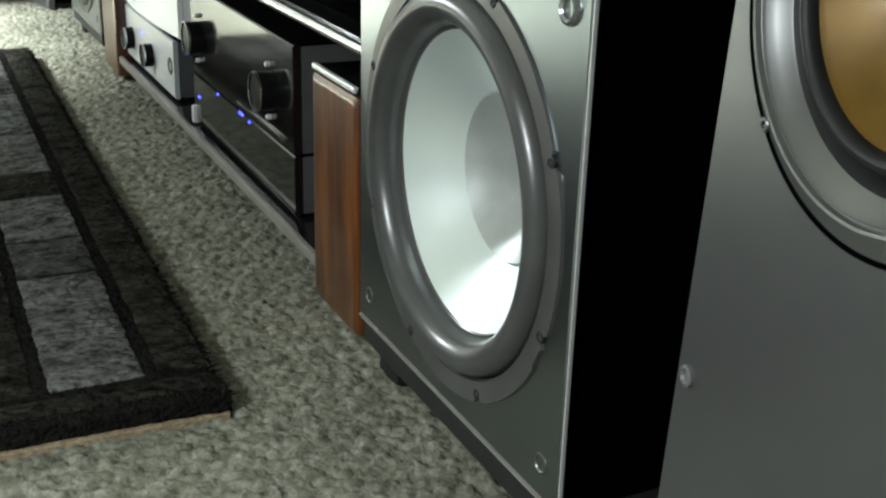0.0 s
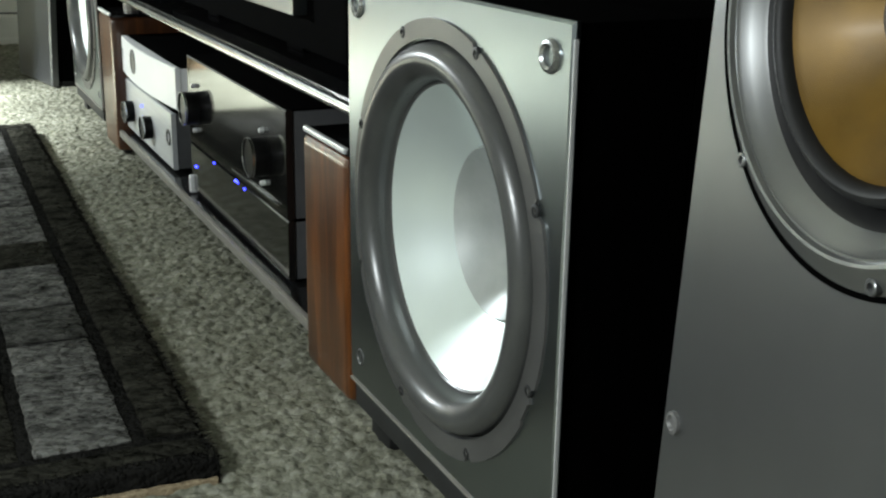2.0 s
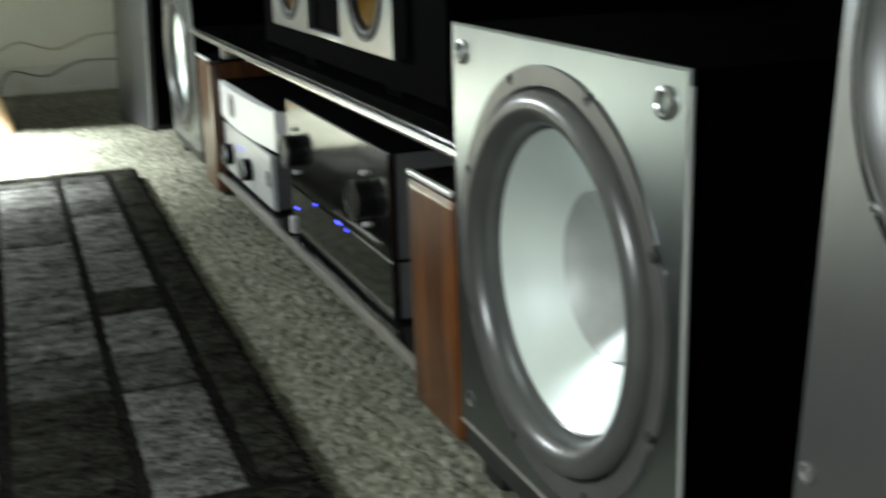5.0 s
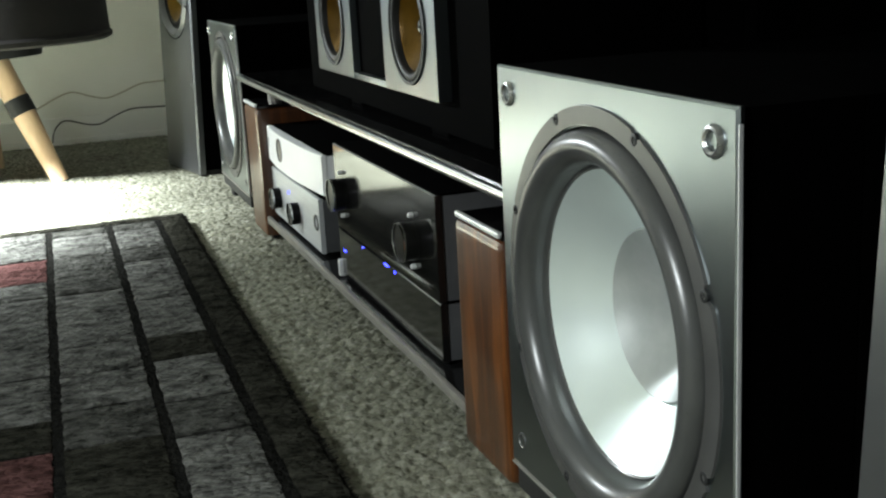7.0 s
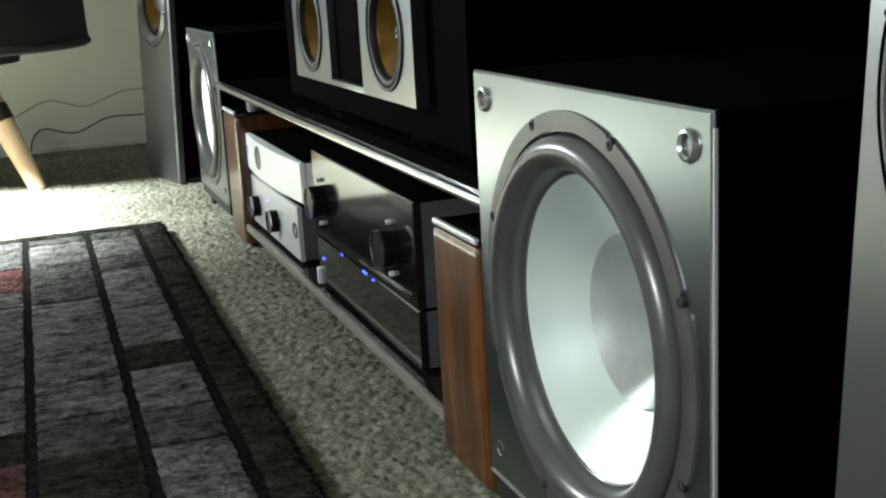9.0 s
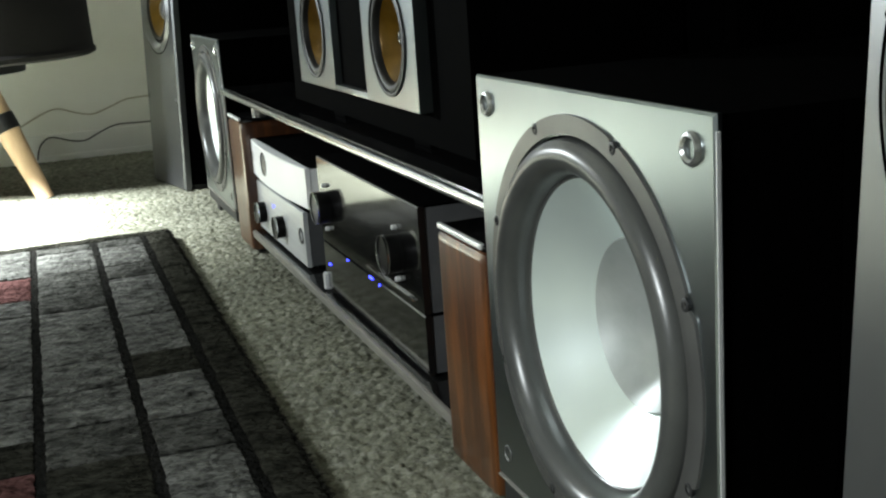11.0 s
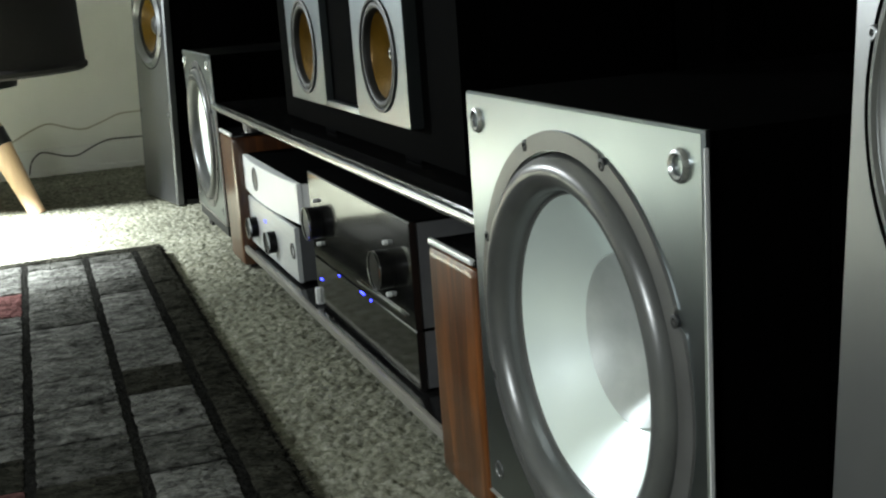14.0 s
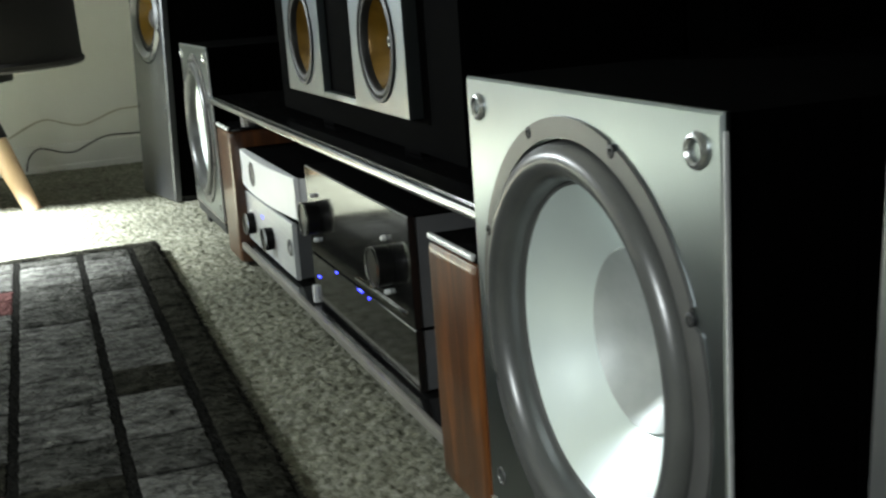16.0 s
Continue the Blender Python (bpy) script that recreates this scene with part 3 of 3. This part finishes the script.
for lo, hi in (((0.016, -0.12, 0.012), (0.046, CW + 0.12, CB)), ((0.016, -0.12, CT), (0.046, CW + 0.12, 0.235)), ((0.016, -0.12, CB), (0.046, 0.0, CT)), ((0.016, CW, CB), (0.046, CW + 0.12, CT)), ((0.016, 0.20, CB), (0.046, 0.35, CT))):
    part("cabinet_face", block(lo, hi), BLACK_BOX, centre, "", False)
for y0, y1, yc in ((0.0, 0.20, 0.098), (0.35, CW, CW - 0.098)):
    part("front_baffle", holed_plate(y0, y1, CB, CT, 0.0, 0.016, [(yc, CZ, 0.062)], 0.0003), SILVER, centre, "silver baffle")
    f = part("driver_frame", lathe([(0.006, 0.061), (-0.002, 0.0625), (-0.003, 0.064), (-0.0025, 0.0665), (0.001, 0.067)], (0, yc, CZ), 64), BLACK_METAL, centre, "dark driver ring")
    roll = [(0.004, 0.0625)] + [(0.003 - 0.005 * math.sin(math.pi * k / 8), 0.0575 + 0.005 * math.cos(math.pi * k / 8)) for k in range(9)] + [(0.007, 0.0515)]
    part("surround", lathe(roll, (0, yc, CZ), 64), BLACK_RUBBER, f, "black rubber surround")
    part("cone", lathe([(0.005, 0.053), (0.012, 0.049), (0.028, 0.028), (0.037, 0.014)], (0, yc, CZ), 64), WEAVE_GLOSS, f, "amber woven cone")
    part("dust_cap", lathe([(0.037, 0.017), (0.028, 0.0165), (0.019, 0.013), (0.014, 0.006), (0.013, 0)], (0, yc, CZ), 32), BLACK_GLOSS, f, "black gloss dust cap")
well = block((0.010, 0.20, CB + 0.008), (0.016, 0.35, CT - 0.004))
part("tweeter_well", well, BLACK_BOX, centre, "black gloss tweeter panel", False)
part("lower_lip", block((0.0, 0.2003, CB), (0.016, 0.3497, CB + 0.008), 0.002), SILVER, centre, "silver lip")
part("upper_lip", block((-0.001, 0.204, CT - 0.03), (0.010, 0.346, CT - 0.004), 0.004, 3), SILVER, centre, "silver visor over the tweeter")

tv = thing("television", RACK @ pose(0.30, 0.67, 0.306), "large black flat television on the rack, switched off", "television")
part("pedestal", block((-0.10, -0.22, 0.0), (0.10, 0.22, 0.012), 0.004), BLACK_BOX, tv)
part("neck", block((0.02, -0.05, 0.012), (0.05, 0.05, 0.16), 0.006), BLACK_BOX, tv)
part("bezel", block((0.0, -0.62, 0.09), (0.05, 0.62, 0.82), 0.006), BLACK_BOX, tv, "black plastic bezel")
part("screen", block((-0.003, -0.60, 0.115), (0.0, 0.60, 0.80), 0.001), BLACK_BOX, tv, "dark matte screen")

# ---- round stool ----
stool = thing("round_stool", pose(-0.524, 2.70, 0), "dark brown upholstered round stool on pale splayed wooden legs", "stool")
SR, S0, S1 = 0.372, 0.356, 0.60
part("upholstered_seat", lathe([(S0 + 0.03, 0.0), (S0 + 0.03, SR - 0.10), (S0 + 0.004, SR - 0.045), (S0, SR - 0.012), (S0 + 0.006, SR), (S0 + 0.016, SR + 0.002), (S0 + 0.024, SR - 0.004), (S0 + 0.08, SR - 0.006), (S1 - 0.03, SR - 0.008), (S1 - 0.008, SR - 0.02), (S1, SR - 0.05), (S1 + 0.012, 0.12), (S1 + 0.014, 0.0)], (0, 0, 0), 72, "z"), SHADE, stool, "dark brown fabric seat")
part("underframe", lathe([(S0 - 0.03, 0.0), (S0 - 0.03, 0.19), (S0 + 0.028, 0.20), (S0 + 0.028, 0.0)], (0, 0, 0), 32, "z"), BLACK_METAL, stool, "dark underframe")
for a in (-31.0, 82.0, 150.0, 239.0):
    d = Vector((math.cos(radians(a)), math.sin(radians(a)), 0))
    leg = part("leg", tube([d * 0.075 + Vector((0, 0, 0.335)), d * 0.15 + Vector((0, 0, 0.17)), d * 0.224], [0.034, 0.030, 0.021], 16), LEG_WOOD, stool, "pale wooden leg")
    # band added for a dark break across the leg
    part("leg_band", tube([d * 0.128 + Vector((0, 0, 0.218)), d * 0.146 + Vector((0, 0, 0.178))], 0.0335, 16), BLACK_METAL, leg, "black band around the leg")

# ---- cable by the wall and its shadow as a tube ----
def cable(label, material, knots):
    """A tube for the cable or its shadow along the wall, smooth through its knots (x, height)."""
    pts = []
    k = [knots[0]] + knots + [knots[-1]]
    for a, b, c, d in zip(k, k[1:], k[2:], k[3:]):
        for n in range(6):
            u = n / 6
            pts.append(tuple(0.5 * (2 * q + (r - p) * u + (2 * p - 5 * q + 4 * r - t) * u * u + (3 * q - p - 3 * r + t) * u ** 3) for p, q, r, t in zip(a, b, c, d)))
    pts.append(knots[-1])
    ob = part("cable", tube([(x - 0.07, FAR - 0.028, z + 0.008) for x, z in pts], 0.0025, 8), material)
    return tagged(ob, label, "cable")


cable("dark grey cable trailing along the white wall", CABLE_DARK, [(-0.262, 0.004), (-0.252, 0.040), (-0.229, 0.065), (-0.202, 0.068), (-0.151, 0.052), (-0.11, 0.050), (-0.065, 0.070), (-0.012, 0.088), (0.06, 0.088), (0.2, 0.085)])
# the cable's shadow on the wall, built as a second tan tube
cable("tan tube standing for the grey cable's shadow on the wall", CABLE_SHADOW, [(-0.30, 0.110), (-0.22, 0.148), (-0.178, 0.155), (-0.131, 0.139), (-0.082, 0.129), (-0.03, 0.144), (0.024, 0.164), (0.07, 0.168), (0.2, 0.170)])

# ---- rug ----
rng = random.Random(5)


def woven_patch(x0, x1, y0, y1, z0, z1, fray=0.0016):
    """A flat woven field with slightly uneven edges and a soft rounded rim."""
    bm = bmesh.new()
    ring = []
    n, m = max(3, int((x1 - x0) / 0.012)), max(3, int((y1 - y0) / 0.012))
    for k in range(n):
        ring.append((x0 + (x1 - x0) * k / n, y0))
    for k in range(m):
        ring.append((x1, y0 + (y1 - y0) * k / m))
    for k in range(n):
        ring.append((x1 - (x1 - x0) * k / n, y1))
    for k in range(m):
        ring.append((x0, y1 - (y1 - y0) * k / m))
    cx, cy = (x0 + x1) / 2, (y0 + y1) / 2
    ring = [(x + rng.uniform(-fray, fray), y + rng.uniform(-fray, fray)) for x, y in ring]
    low = [bm.verts.new((x, y, z0)) for x, y in ring]
    mid = [bm.verts.new((x, y, z1 - 0.0015)) for x, y in ring]
    top = [bm.verts.new((x - 0.003 * (1 if x > cx else -1), y - 0.003 * (1 if y > cy else -1), z1 + rng.uniform(-0.0004, 0.0004))) for x, y in ring]
    for a, b in ((low, mid), (mid, top)):
        for k in range(len(ring)):
            j = (k + 1) % len(ring)
            bm.faces.new((a[k], a[j], b[j], b[k]))
    bm.faces.new(top)
    return bm


RUG = pose(-0.131, 0.315, 0, 0, 0, -1.07)
rug = thing("rug", RUG, "dark patchwork rug of grey and red rectangles", "rug")
RW, RL, RH, EDGE = 1.15, 1.552, 0.027, -0.011
part("backing", woven_patch(-RW, EDGE, 0.0, RL, 0.0, RH - 0.002, 0.003), RUG_BLACK, rug, "black woven ground")
for y in (0.018, RL - 0.044):
    part("border", woven_patch(-RW + 0.006, EDGE - 0.005, y, y + 0.026, RH - 0.004, RH + 0.0004, 0.0026), RUG_DARK, rug, "dark brown border band")
for y in (-0.004, RL - 0.008):
    part("binding", block((-RW, y, 0.0), (EDGE, y + 0.012, 0.0085), 0.003, 3), RUG_TRIM, rug, "tan bound edge")
# each column: its right edge, its width, and rows as (far end, tone); tones: g grey, s slate, d dark, r red
COLUMNS = [
    (EDGE - 0.004, 0.044, [(0.34, "d"), (0.62, "d"), (0.93, "d"), (1.20, "d"), (1.50, "d")]),
    (-0.073, 0.082, [(0.330, "g"), (0.442, "s"), (0.602, "g"), (0.707, "d"), (0.908, "g"), (1.168, "g"), (1.270, "s"), (1.436, "g"), (1.50, "s")]),
    (-0.168, 0.103, [(0.160, "d"), (0.345, "d"), (0.467, "s"), (0.592, "g"), (0.715, "g"), (0.996, "g"), (1.261, "s"), (1.445, "g"), (1.50, "s")]),
    (-0.284, 0.130, [(0.200, "s"), (0.349, "r"), (0.441, "d"), (0.608, "g"), (1.000, "g"), (1.105, "g"), (1.271, "r"), (1.50, "g")]),
    (-0.427, 0.100, [(0.280, "g"), (0.420, "s"), (0.690, "g"), (0.860, "s"), (1.120, "g"), (1.290, "g"), (1.50, "s")]),
    (-0.540, 0.120, [(0.180, "s"), (0.400, "g"), (0.560, "g"), (0.790, "s"), (0.950, "r"), (1.240, "g"), (1.50, "g")]),
    (-0.673, 0.140, [(0.300, "g"), (0.520, "s"), (0.760, "g"), (1.030, "g"), (1.260, "s"), (1.50, "g")]),
    (-0.826, 0.100, [(0.220, "g"), (0.390, "r"), (0.640, "g"), (0.910, "s"), (1.180, "g"), (1.50, "g")]),
    (-0.939, 0.140, [(0.250, "s"), (0.480, "g"), (0.700, "g"), (0.980, "s"), (1.250, "g"), (1.50, "g")]),
    (-RW + 0.056, 0.048, [(0.36, "d"), (0.66, "d"), (0.96, "d"), (1.50, "d")]),
]
TONES = {"g": RUG_GREY, "s": RUG_SLATE, "d": RUG_DARK, "r": RUG_RED}
for x, wide, rows in COLUMNS:
    y = 0.058
    for end, tone in rows:
        part("patch", woven_patch(x - wide, x, y, end - (0.004 if tone == "d" else 0.009), RH - 0.004, RH + rng.uniform(0.0004, 0.0016), 0.0012), TONES[tone], rug)
        y = end


def edge_pile(count, seed):
    """Loose yarn ends leaning out along the right and the near edge of the rug."""
    r = random.Random(seed)
    verts, faces = [], []
    for n in range(count):
        if n % 3:
            p, out = Vector((EDGE - r.uniform(0.0, 0.006), r.uniform(0.0, RL), 0.0)), Vector((1, r.uniform(-0.7, 0.7), 0))
        else:
            p, out = Vector((EDGE - r.random() ** 1.4 * 0.5, 0.014 + r.uniform(0.0, 0.006), 0.0)), Vector((r.uniform(-0.7, 0.7), -1, 0))
        base = p + Vector((0, 0, r.uniform(0.004, RH - 0.002)))
        tip = base + out.normalized() * r.uniform(0.003, 0.011) + Vector((0, 0, r.uniform(-0.006, 0.004)))
        side = Vector((-out.y, out.x, 0)).normalized() * r.uniform(0.0008, 0.0018)
        k = len(verts)
        verts += [base - side, base + side, base + Vector((0, 0, 0.0022)), tip]
        faces += [(k, k + 1, k + 3), (k + 1, k + 2, k + 3), (k + 2, k, k + 3)]
    me = bpy.data.meshes.new("fringe")
    me.from_pydata([tuple(v) for v in verts], [], faces)
    me.materials.append(RUG_DARK)
    ob = tagged(new("fringe", me), "loose dark yarn ends", kind="stuff")
    ob.parent = rug


edge_pile(7000, 8)

# ---- carpet pile ----
def pile(name, x0, x1, y0, y1, step, tuft, tall, seed):
    """Looped yarn tufts as relief on the carpet: a jittered grid of rounded bumps, with broader lumps under them."""
    r = np.random.default_rng(seed)
    nx, ny = int((x1 - x0) / step) + 1, int((y1 - y0) / step) + 1
    gx, gy = np.meshgrid(np.linspace(x0, x1, nx), np.linspace(y0, y1, ny))
    cx, cy = int((x1 - x0) / tuft) + 4, int((y1 - y0) / tuft) + 4
    jx, jy, jh = r.uniform(0.05, 0.95, (cy, cx)), r.uniform(0.05, 0.95, (cy, cx)), r.uniform(0.45, 1.0, (cy, cx))
    ix, iy = ((gx - x0) / tuft).astype(int) + 1, ((gy - y0) / tuft).astype(int) + 1
    h = np.zeros_like(gx)
    for dy in (-1, 0, 1):
        for dx in (-1, 0, 1):
            a, b = iy + dy, ix + dx
            px, py = x0 + (b - 1 + jx[a, b]) * tuft, y0 + (a - 1 + jy[a, b]) * tuft
            d2 = ((gx - px) ** 2 + 1.6 * (gy - py) ** 2) / (0.75 * tuft) ** 2
            h = np.maximum(h, jh[a, b] * np.sqrt(np.clip(1 - d2, 0, 1)))
    lumps = 0.5 + 0.25 * np.sin(gx * 83 + 2.3 * np.sin(gy * 41)) + 0.25 * np.sin(gy * 97 + 1.9 * np.sin(gx * 57))
    z = 0.0005 + tall * (0.72 * h + 0.28 * lumps * h)
    co = np.stack([gx, gy, z], -1).reshape(-1, 3)
    k = np.arange(nx * ny).reshape(ny, nx)
    quads = np.stack([k[:-1, :-1], k[:-1, 1:], k[1:, 1:], k[1:, :-1]], -1).reshape(-1, 4)
    me = bpy.data.meshes.new(name)
    me.from_pydata(co.tolist(), [], quads.tolist())
    me.polygons.foreach_set("use_smooth", [True] * len(me.polygons))
    me.materials.append(CARPET)
    return tagged(new(name, me), "beige and grey looped carpet pile", "carpet", kind="stuff")


pile("carpet_pile", -0.75, 0.12, -0.25, 3.26, 0.0030, 0.0108, 0.0062, 3)
